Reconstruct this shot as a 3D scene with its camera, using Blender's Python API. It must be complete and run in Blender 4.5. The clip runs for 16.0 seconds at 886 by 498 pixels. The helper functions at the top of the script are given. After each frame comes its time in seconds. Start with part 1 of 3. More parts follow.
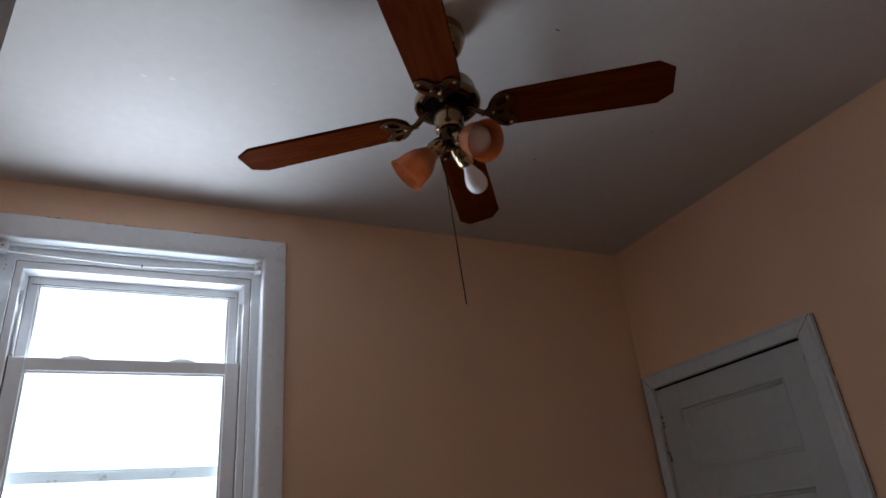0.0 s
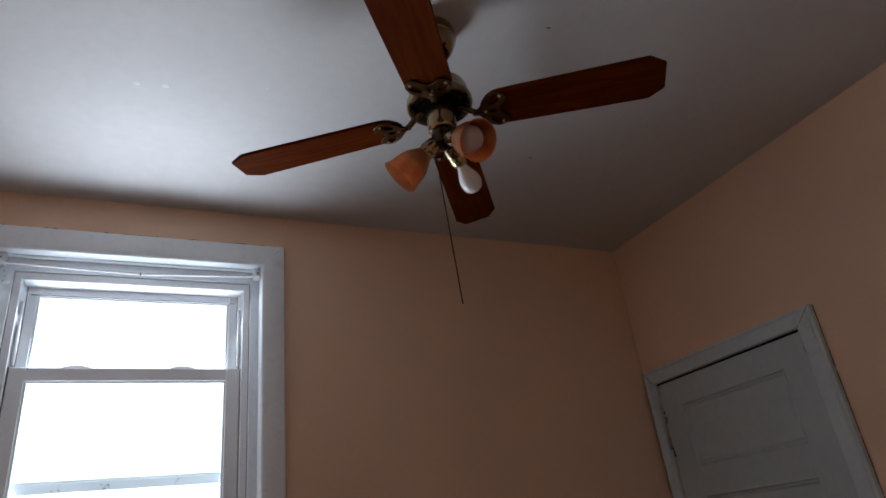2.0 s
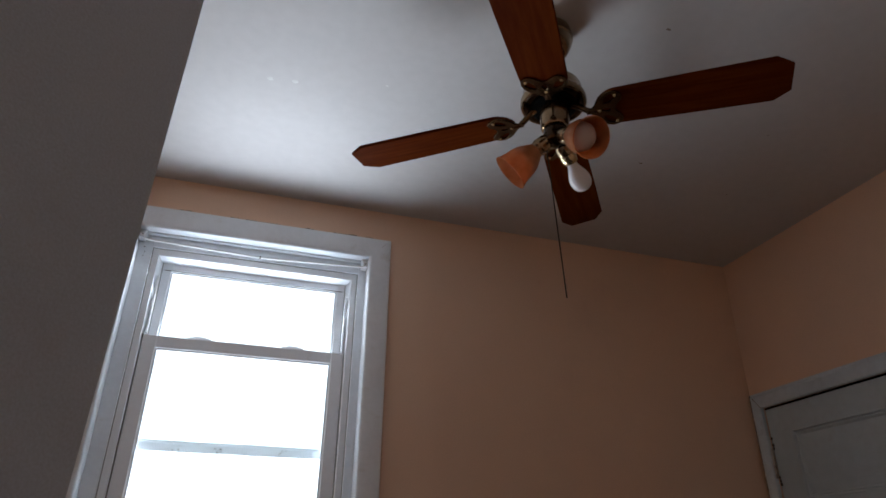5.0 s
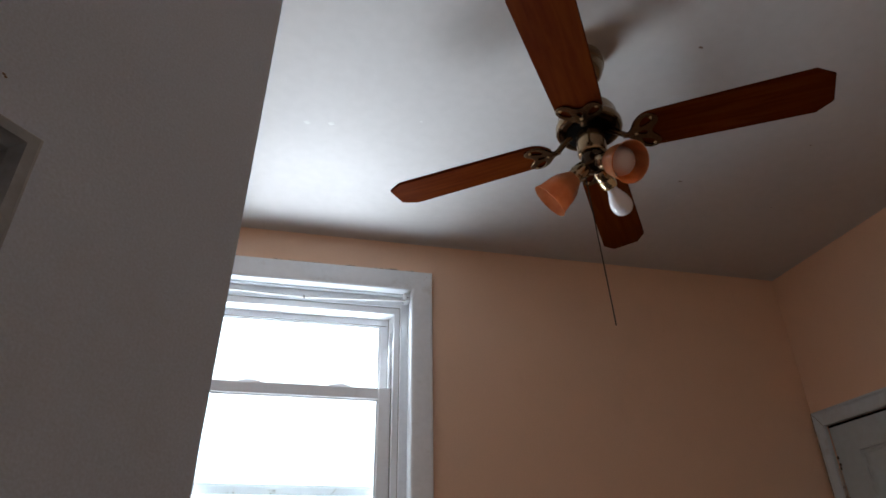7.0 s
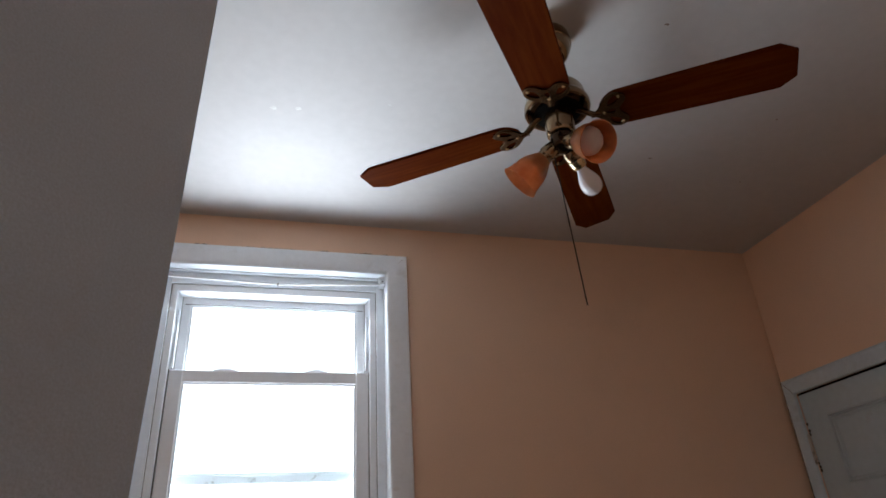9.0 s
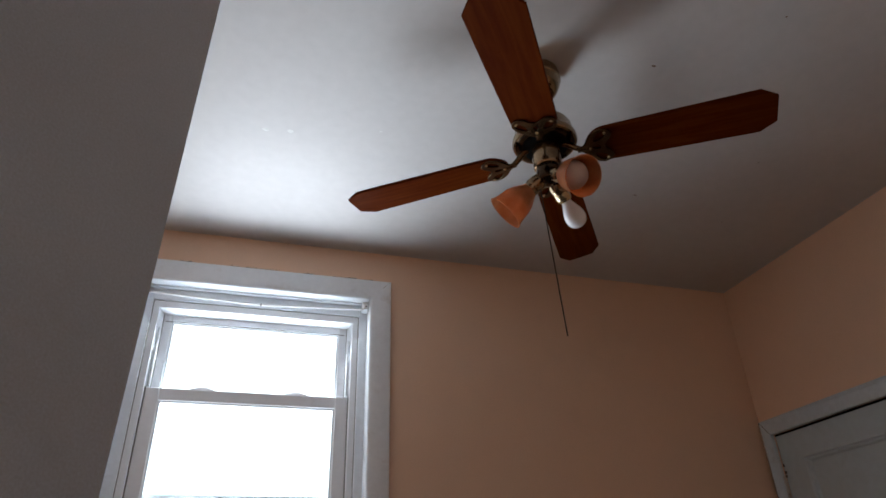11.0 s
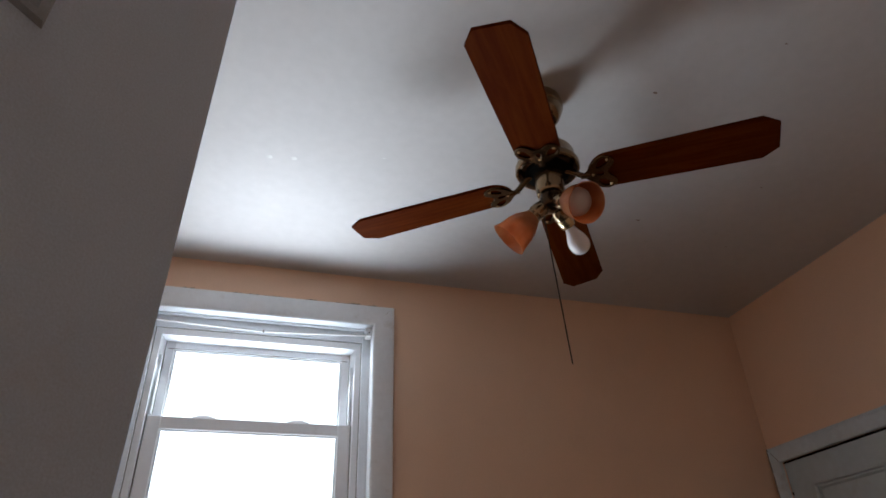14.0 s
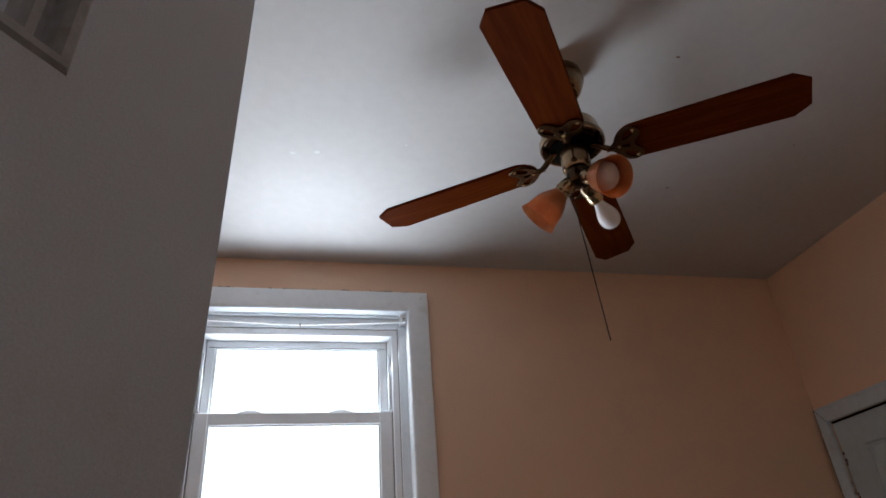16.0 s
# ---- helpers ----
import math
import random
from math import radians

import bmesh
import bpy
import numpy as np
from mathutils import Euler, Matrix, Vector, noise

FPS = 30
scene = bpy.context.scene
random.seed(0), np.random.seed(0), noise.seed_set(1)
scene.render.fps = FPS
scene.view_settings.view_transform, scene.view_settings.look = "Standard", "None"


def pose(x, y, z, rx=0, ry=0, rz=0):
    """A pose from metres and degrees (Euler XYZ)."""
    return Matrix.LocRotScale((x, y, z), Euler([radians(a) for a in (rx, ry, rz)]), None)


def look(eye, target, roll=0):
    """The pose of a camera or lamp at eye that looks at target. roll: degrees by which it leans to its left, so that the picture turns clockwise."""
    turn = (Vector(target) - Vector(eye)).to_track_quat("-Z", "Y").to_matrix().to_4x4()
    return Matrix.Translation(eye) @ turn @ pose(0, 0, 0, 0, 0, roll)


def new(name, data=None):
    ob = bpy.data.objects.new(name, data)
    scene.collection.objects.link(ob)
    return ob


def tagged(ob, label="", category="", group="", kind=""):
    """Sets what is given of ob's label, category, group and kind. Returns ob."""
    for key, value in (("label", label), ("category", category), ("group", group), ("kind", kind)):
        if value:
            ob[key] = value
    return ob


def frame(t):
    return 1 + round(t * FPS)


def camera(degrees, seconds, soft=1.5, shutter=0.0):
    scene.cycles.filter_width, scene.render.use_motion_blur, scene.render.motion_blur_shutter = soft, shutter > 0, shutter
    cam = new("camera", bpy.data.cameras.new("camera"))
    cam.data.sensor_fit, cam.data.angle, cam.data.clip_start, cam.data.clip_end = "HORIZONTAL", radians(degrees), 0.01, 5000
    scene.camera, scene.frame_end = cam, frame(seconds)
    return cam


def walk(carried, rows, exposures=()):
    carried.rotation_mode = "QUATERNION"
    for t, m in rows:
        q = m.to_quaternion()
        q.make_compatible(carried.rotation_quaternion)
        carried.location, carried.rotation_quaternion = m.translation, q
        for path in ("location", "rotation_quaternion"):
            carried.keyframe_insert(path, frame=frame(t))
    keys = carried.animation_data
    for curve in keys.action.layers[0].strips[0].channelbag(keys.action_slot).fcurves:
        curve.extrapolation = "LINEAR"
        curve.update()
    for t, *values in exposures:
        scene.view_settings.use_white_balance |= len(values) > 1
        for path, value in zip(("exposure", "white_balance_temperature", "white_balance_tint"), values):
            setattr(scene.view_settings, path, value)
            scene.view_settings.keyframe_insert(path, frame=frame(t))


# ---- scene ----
# camera: fitted lens, then eye, target and roll at each time
cam = camera(68.9, 16.0, soft=1.65)
PATH = [
    (0, (-2.339, -2.517, 1.433), (-1.517, -0.902, 2.28), -5.6),
    (0.5, (-2.335, -2.528, 1.423), (-1.523, -0.948, 2.342), -6.8),
    (1, (-2.341, -2.522, 1.414), (-1.534, -0.918, 2.294), -6.2),
    (1.5, (-2.337, -2.528, 1.419), (-1.527, -0.924, 2.298), -6.9),
    (2, (-2.326, -2.524, 1.429), (-1.508, -0.909, 2.279), -7.0),
    (2.5, (-2.322, -2.524, 1.419), (-1.526, -0.904, 2.28), -6.7),
    (3, (-2.342, -2.527, 1.409), (-1.628, -0.861, 2.254), -3.3),
    (5.5, (-2.369, -2.528, 1.364), (-1.891, -0.813, 2.277), 0.4),
    (6, (-2.383, -2.546, 1.37), (-1.994, -0.815, 2.292), -0.5),
    (6.5, (-2.381, -2.539, 1.375), (-1.937, -0.799, 2.255), -2.1),
    (7, (-2.379, -2.533, 1.386), (-1.961, -0.833, 2.353), -1.0),
    (7.5, (-2.372, -2.567, 1.383), (-1.944, -0.927, 2.446), -3.2),
    (8, (-2.362, -2.538, 1.398), (-1.877, -0.823, 2.306), -3.8),
    (10.5, (-2.361, -2.544, 1.392), (-1.868, -0.847, 2.328), -3.1),
    (11, (-2.359, -2.55, 1.383), (-1.839, -0.891, 2.371), -2.0),
    (11.5, (-2.361, -2.549, 1.397), (-1.864, -0.894, 2.403), -3.5),
    (12, (-2.373, -2.572, 1.396), (-1.947, -0.916, 2.433), -3.1),
    (12.5, (-2.364, -2.558, 1.404), (-1.848, -0.924, 2.436), -3.0),
    (13, (-2.357, -2.552, 1.395), (-1.866, -0.901, 2.412), -3.2),
    (13.5, (-2.356, -2.554, 1.399), (-1.864, -0.903, 2.415), -2.6),
    (14, (-2.361, -2.551, 1.395), (-1.857, -0.924, 2.445), -2.1),
    (14.5, (-2.36, -2.543, 1.395), (-1.846, -0.894, 2.403), -0.0),
    (15, (-2.367, -2.56, 1.395), (-1.88, -0.958, 2.489), 0.6),
    (15.5, (-2.371, -2.545, 1.404), (-1.911, -0.868, 2.392), 0.0),
    (16, (-2.366, -2.556, 1.413), (-1.94, -0.875, 2.41), -4.6),
]
walk(cam, [(t, look(eye, target, roll)) for t, eye, target, roll in PATH], exposures=[(0.0, -0.26, 6150, 11), (3.0, -0.25, 6150, 11), (5.5, -0.28, 6250, 11), (6.0, -0.09, 6300, 10), (6.5, 0.16, 6300, 10), (7.5, 0.18, 6300, 8), (8.0, 0.26, 6300, 9), (10.5, 0.14, 6300, 10), (12.0, 0.07, 6300, 9), (13.5, 0.11, 6300, 10), (16.0, 0.06, 6300, 10)])

# ---- light: an overcast day outside one window; bright ground below it throws light up to the ceiling ----
world = bpy.data.worlds.new("sky")
scene.world = world
world.use_nodes = True
wn = world.node_tree.nodes
sky = wn.new("ShaderNodeTexSky")
sky.sky_type = "NISHITA"
sky.sun_disc = False
sky.sun_elevation = radians(48)
sky.sun_rotation = radians(160)
sky.air_density = 1.6
sky.dust_density = 3.0
wn["Background"].inputs["Strength"].default_value = 0.15
world.node_tree.links.new(sky.outputs["Color"], wn["Background"].inputs["Color"])

sun_data = bpy.data.lights.new("sun", "SUN")
sun_data.energy = 1.2
sun_data.angle = radians(12)
sun_data.color = (1.0, 0.96, 0.9)
sun = new("sun", sun_data)
sun.matrix_world = look((6, -14, 16), (0, 0, 0))

XC = -2.369          # middle of the window
sky_data = bpy.data.lights.new("window_daylight", "AREA")
sky_data.shape = "RECTANGLE"
sky_data.size, sky_data.size_y = 1.7, 2.3
sky_data.energy = 224
sky_data.color = (0.84, 0.93, 1.0)
window_daylight = new("window_daylight", sky_data)
window_daylight.matrix_world = look((XC, 1.34, 0.68), (XC, 0.76, 2.08))
opening_data = bpy.data.lights.new("window_skylight", "AREA")
opening_data.shape = "RECTANGLE"
opening_data.size, opening_data.size_y = 0.9, 1.5
opening_data.energy = 12.5
opening_data.color = (0.90, 0.96, 1.0)
window_skylight = new("window_skylight", opening_data)
window_skylight.matrix_world = look((XC, 0.32, 1.85), (XC, -1.0, 1.25))


# ---- small tools ----
def finish(ob, bm, material, smooth=None):
    bmesh.ops.recalc_face_normals(bm, faces=bm.faces)
    bm.to_mesh(ob.data)
    bm.free()
    ob.data.materials.append(material)
    if smooth is not None:
        ob.data.shade_smooth()
        ob.data.set_sharp_from_angle(angle=radians(smooth))
    return ob


def part(name, bm, material, parent, label="", smooth=None, m=None):
    """One mesh object under a thing or a part."""
    ob = new(name, bpy.data.meshes.new(name))
    finish(ob, bm, material, smooth)
    ob.parent = parent
    if m is not None:
        ob.matrix_local = m
    if label:
        tagged(ob, label)
    return ob


def thing(name, m, label, category, group="", kind=""):
    """The Empty at the base of a thing that has parts."""
    ob = new(name)
    ob.empty_display_size = 0.1
    ob.matrix_world = m
    return tagged(ob, label, category, group, kind)


def add_box(bm, a, b, bevel=0.0, segments=1):
    made = bmesh.ops.create_cube(bm, size=1.0)["verts"]
    for v in made:
        v.co = Vector([a[i] if v.co[i] < 0 else b[i] for i in range(3)])
    if bevel:
        edges = list({e for v in made for e in v.link_edges})
        bmesh.ops.bevel(bm, geom=edges, offset=bevel, segments=segments, affect="EDGES", profile=0.5)
    return bm


def box(a, b, bevel=0.0, segments=1):
    return add_box(bmesh.new(), a, b, bevel, segments)


def lathe(profile, seg=32, cap_start=False, cap_end=False, bm=None, m=Matrix()):
    """Turns (radius, height) points round z."""
    bm = bm or bmesh.new()
    rings = []
    for r, z in profile:
        if r < 1e-6:
            rings.append([bm.verts.new(m @ Vector((0, 0, z)))])
        else:
            rings.append([bm.verts.new(m @ Vector((r * math.cos(2 * math.pi * i / seg), r * math.sin(2 * math.pi * i / seg), z))) for i in range(seg)])
    for a, b in zip(rings, rings[1:]):
        for i in range(seg):
            j = (i + 1) % seg
            if len(a) == 1 and len(b) == 1:
                break
            if len(a) == 1:
                bm.faces.new((a[0], b[i], b[j]))
            elif len(b) == 1:
                bm.faces.new((a[i], a[j], b[0]))
            else:
                bm.faces.new((a[i], a[j], b[j], b[i]))
    if cap_start and len(rings[0]) > 1:
        bm.faces.new(rings[0])
    if cap_end and len(rings[-1]) > 1:
        bm.faces.new(rings[-1])
    return bm


def tube(points, radius, seg=8, bm=None):
    """A round bar along points."""
    bm = bm or bmesh.new()
    pts = [Vector(p) for p in points]
    rings = []
    for k, p in enumerate(pts):
        d = (pts[min(k + 1, len(pts) - 1)] - pts[max(k - 1, 0)]).normalized()
        q = d.to_track_quat("Z", "Y")
        r = radius[k] if isinstance(radius, (list, tuple)) else radius
        rings.append([bm.verts.new(p + q @ Vector((r * math.cos(2 * math.pi * i / seg), r * math.sin(2 * math.pi * i / seg), 0))) for i in range(seg)])
    for a, b in zip(rings, rings[1:]):
        for i in range(seg):
            j = (i + 1) % seg
            bm.faces.new((a[i], a[j], b[j], b[i]))
    bm.faces.new(rings[0])
    bm.faces.new(rings[-1])
    return bm


def frame_side(side, u0, u1, z0, z1, profile, to, foot=None, wide=(1.0, 1.0)):
    """One mitred side of a frame round an opening u0..u1, z0..z1. profile: points (outward, depth);
    to(u, d, z) gives the place. foot: height at which upright sides end square. wide: how much wider the two uprights are."""
    bm = bmesh.new()
    ends = ([], [])
    for w, d in profile:
        low = foot if foot is not None else z0 - w
        if side == "left":
            a, b = (u0 - w * wide[0], low), (u0 - w * wide[0], z1 + w)
        elif side == "right":
            a, b = (u1 + w * wide[1], low), (u1 + w * wide[1], z1 + w)
        elif side == "top":
            a, b = (u0 - w * wide[0], z1 + w), (u1 + w * wide[1], z1 + w)
        else:
            a, b = (u0 - w, z0 - w), (u1 + w, z0 - w)
        ends[0].append(bm.verts.new(to(a[0], d, a[1])))
        ends[1].append(bm.verts.new(to(b[0], d, b[1])))
    n = len(profile)
    for i in range(n):
        j = (i + 1) % n
        bm.faces.new((ends[0][i], ends[0][j], ends[1][j], ends[1][i]))
    bm.faces.new(ends[0])
    bm.faces.new(ends[1])
    return bm


def holed_wall(u0, u1, z0, z1, holes, d0, d1, to):
    """A wall u0..u1, z0..z1 from depth d0 to d1 with rectangular holes that go through."""
    us = sorted({u0, u1, *[h[0] for h in holes], *[h[1] for h in holes]})
    zs = sorted({z0, z1, *[h[2] for h in holes], *[h[3] for h in holes]})
    bm = bmesh.new()
    made = {}

    def vert(u, z, d):
        if (u, z, d) not in made:
            made[(u, z, d)] = bm.verts.new(to(u, d, z))
        return made[(u, z, d)]

    def solid(i, k):
        if i < 0 or k < 0 or i >= len(us) - 1 or k >= len(zs) - 1:
            return False
        u, z = (us[i] + us[i + 1]) / 2, (zs[k] + zs[k + 1]) / 2
        return not any(h[0] < u < h[1] and h[2] < z < h[3] for h in holes)

    for i in range(len(us) - 1):
        for k in range(len(zs) - 1):
            if not solid(i, k):
                continue
            a, b, c, e = us[i], us[i + 1], zs[k], zs[k + 1]
            for d in (d0, d1):
                bm.faces.new((vert(a, c, d), vert(b, c, d), vert(b, e, d), vert(a, e, d)))
            for di, dk, p, q in ((-1, 0, (a, c), (a, e)), (1, 0, (b, c), (b, e)), (0, -1, (a, c), (b, c)), (0, 1, (a, e), (b, e))):
                if not solid(i + di, k + dk):
                    bm.faces.new((vert(*p, d0), vert(*q, d0), vert(*q, d1), vert(*p, d1)))
    return bm


def along_x(u, d, z):
    return Vector((u, d, z))


def along_y(u, d, z):
    return Vector((d, u, z))


# ---- materials ----
def surface(name, colour, rough=0.5, metal=0.0, vary=0.08, scale=3.0, fine=60.0, bump=0.1, bump_scale=120.0,
            stain=None, stain_amount=0.0, stain_scale=2.0, stretch=(1, 1, 1), rough_vary=0.1, coat=0.0, clearance=0.55):
    """A painted, plastered or metal surface: broad and fine variation of colour, stains of their own shape, fine relief."""
    m = bpy.data.materials.new(name)
    m.use_nodes = True
    t = m.node_tree
    nodes, link = t.nodes, t.links.new
    shader = nodes["Principled BSDF"]
    place = nodes.new("ShaderNodeTexCoord")
    mapping = nodes.new("ShaderNodeMapping")
    mapping.inputs["Scale"].default_value = stretch
    link(place.outputs["Object"], mapping.inputs["Vector"])
    broad = nodes.new("ShaderNodeTexNoise")
    broad.inputs["Scale"].default_value = scale
    broad.inputs["Detail"].default_value = 5
    small = nodes.new("ShaderNodeTexNoise")
    small.inputs["Scale"].default_value = fine
    small.inputs["Detail"].default_value = 4
    for n in (broad, small):
        link(mapping.outputs["Vector"], n.inputs["Vector"])
    both = nodes.new("ShaderNodeMath")
    both.operation = "ADD"
    link(broad.outputs["Fac"], both.inputs[0])
    link(small.outputs["Fac"], both.inputs[1])
    ramp = nodes.new("ShaderNodeMapRange")
    ramp.inputs["From Min"].default_value = 0.6
    ramp.inputs["From Max"].default_value = 1.4
    ramp.inputs["To Min"].default_value = 1.0 - vary
    ramp.inputs["To Max"].default_value = 1.0 + vary
    link(both.outputs[0], ramp.inputs["Value"])
    tone = nodes.new("ShaderNodeMix")
    tone.data_type = "RGBA"
    tone.blend_type = "MULTIPLY"
    tone.inputs[0].default_value = 1.0
    tone.inputs[6].default_value = (*colour, 1)
    link(ramp.outputs[0], tone.inputs[7])
    out = tone.outputs[2]
    if stain:
        spots = nodes.new("ShaderNodeTexNoise")
        spots.inputs["Scale"].default_value = stain_scale
        spots.inputs["Detail"].default_value = 8
        spots.inputs["Roughness"].default_value = 0.65
        link(mapping.outputs["Vector"], spots.inputs["Vector"])
        mask = nodes.new("ShaderNodeMapRange")
        mask.inputs["From Min"].default_value = clearance
        mask.inputs["From Max"].default_value = clearance + 0.14
        mask.inputs["To Max"].default_value = stain_amount
        link(spots.outputs["Fac"], mask.inputs["Value"])
        mix = nodes.new("ShaderNodeMix")
        mix.data_type = "RGBA"
        link(mask.outputs[0], mix.inputs[0])
        link(out, mix.inputs[6])
        mix.inputs[7].default_value = (*stain, 1)
        out = mix.outputs[2]
    link(out, shader.inputs["Base Color"])
    gloss = nodes.new("ShaderNodeMapRange")
    gloss.inputs["To Min"].default_value = max(0.02, rough - rough_vary)
    gloss.inputs["To Max"].default_value = min(1.0, rough + rough_vary)
    link(broad.outputs["Fac"], gloss.inputs["Value"])
    link(gloss.outputs[0], shader.inputs["Roughness"])
    shader.inputs["Metallic"].default_value = metal
    shader.inputs["Coat Weight"].default_value = coat
    if bump:
        grain = nodes.new("ShaderNodeTexNoise")
        grain.inputs["Scale"].default_value = bump_scale
        grain.inputs["Detail"].default_value = 3
        link(mapping.outputs["Vector"], grain.inputs["Vector"])
        relief = nodes.new("ShaderNodeBump")
        relief.inputs["Strength"].default_value = bump
        relief.inputs["Distance"].default_value = 0.004
        link(grain.outputs["Fac"], relief.inputs["Height"])
        link(relief.outputs["Normal"], shader.inputs["Normal"])
    return m


PEACH = surface("peach_wall_paint", (0.83, 0.578, 0.418), 0.6, vary=0.05, scale=2.2, fine=160, bump=0.12, bump_scale=60,
                stain=(0.58, 0.39, 0.27), stain_amount=0.16, stain_scale=1.7)
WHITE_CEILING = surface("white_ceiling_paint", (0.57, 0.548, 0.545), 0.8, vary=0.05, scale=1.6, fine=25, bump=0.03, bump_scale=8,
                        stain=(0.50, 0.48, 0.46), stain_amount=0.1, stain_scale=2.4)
TRIM = surface("white_gloss_trim_paint", (0.86, 0.91, 0.965), 0.35, vary=0.05, scale=4, fine=40, bump=0.15, bump_scale=60,
               stain=(0.5, 0.46, 0.4), stain_amount=0.35, stain_scale=9, clearance=0.6)
VINYL = surface("white_vinyl", (0.90, 0.93, 0.97), 0.45, vary=0.03, scale=6, fine=50, bump=0.05,
                stain=(0.42, 0.38, 0.33), stain_amount=0.3, stain_scale=14, clearance=0.62)
# the fine speckle in this paint imitates sensor grain on the dim leaf
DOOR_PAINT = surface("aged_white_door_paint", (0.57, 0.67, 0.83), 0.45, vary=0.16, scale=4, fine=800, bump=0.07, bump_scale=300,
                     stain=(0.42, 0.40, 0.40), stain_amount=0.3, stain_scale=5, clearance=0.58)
# darker tone for the open door's mouldings, with random stains
DARK_MOULD_PAINT = surface("dark_moulding_paint", (0.38, 0.43, 0.50), 0.5, vary=0.18, scale=14, fine=90, bump=0.25, bump_scale=70,
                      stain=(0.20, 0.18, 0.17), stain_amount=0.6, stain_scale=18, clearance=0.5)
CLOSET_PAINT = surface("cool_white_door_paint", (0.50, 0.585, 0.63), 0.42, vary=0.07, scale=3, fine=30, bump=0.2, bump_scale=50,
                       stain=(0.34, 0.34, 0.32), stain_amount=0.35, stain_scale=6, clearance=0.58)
MATT = surface("weathered_sill_paint", (0.62, 0.63, 0.64), 0.9, vary=0.1, scale=6, fine=40, bump=0.0, rough_vary=0.05)
FLOOR = surface("worn_wood_floor", (0.085, 0.052, 0.034), 0.5, vary=0.2, scale=4, fine=60, stretch=(1, 9, 1), bump=0.1)
BRASS = surface("antique_brass", (0.30, 0.21, 0.125), 0.17, 0.9, vary=0.15, scale=14, fine=90, bump=0.0, rough_vary=0.05,
                stain=(0.22, 0.15, 0.09), stain_amount=0.4, stain_scale=18, clearance=0.5)
DARK_BRASS = surface("dark_brown_brass", (0.052, 0.030, 0.016), 0.17, 0.85, vary=0.2, scale=16, fine=90, bump=0.02, rough_vary=0.05)
IRON_BRASS = surface("bracket_brass", (0.115, 0.070, 0.036), 0.22, 0.9, vary=0.15, scale=16, fine=90, bump=0.02, rough_vary=0.05)
SOCKET_BRASS = surface("bright_glint_brass", (0.62, 0.50, 0.30), 0.16, 0.9, vary=0.08, scale=20, fine=90, bump=0.0, rough_vary=0.04)
BLACK = surface("flat_black", (0.004, 0.0035, 0.003), 0.7, vary=0.2, bump=0.05)
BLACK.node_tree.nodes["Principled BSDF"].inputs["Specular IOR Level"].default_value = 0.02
ROD_WHITE = surface("white_enamel", (0.90, 0.92, 0.94), 0.3, vary=0.02, scale=12, fine=60, bump=0.0)
BULB = surface("white_bulb_glass", (0.86, 0.84, 0.86), 0.18, vary=0.02, bump=0.0, coat=0.4)
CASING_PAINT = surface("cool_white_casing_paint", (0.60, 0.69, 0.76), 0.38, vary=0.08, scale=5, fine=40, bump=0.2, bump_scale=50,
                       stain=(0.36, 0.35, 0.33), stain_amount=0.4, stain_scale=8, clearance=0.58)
# bulbs inside the shades: their dimness and amber bounce are put into the colour
SHADED_BULB = surface("shade_tinted_bulb_glass", (0.62, 0.52, 0.49), 0.3, vary=0.03, bump=0.0)
CHAIN = surface("dark_chain", (0.012, 0.008, 0.006), 0.9, 0.0, vary=0.1, bump=0.0)
GRIME_AND_SHADE = surface("dark_grime_and_shade", (0.10, 0.085, 0.07), 0.8, vary=0.3, scale=20, bump=0.1)
DUST = surface("grey_dirt", (0.45, 0.43, 0.41), 0.9, vary=0.3, scale=40, bump=0.1)
STEEL = surface("painted_hinge", (0.5, 0.49, 0.47), 0.4, 0.2, vary=0.15, scale=20,
                stain=(0.12, 0.09, 0.07), stain_amount=0.8, stain_scale=30, clearance=0.5)


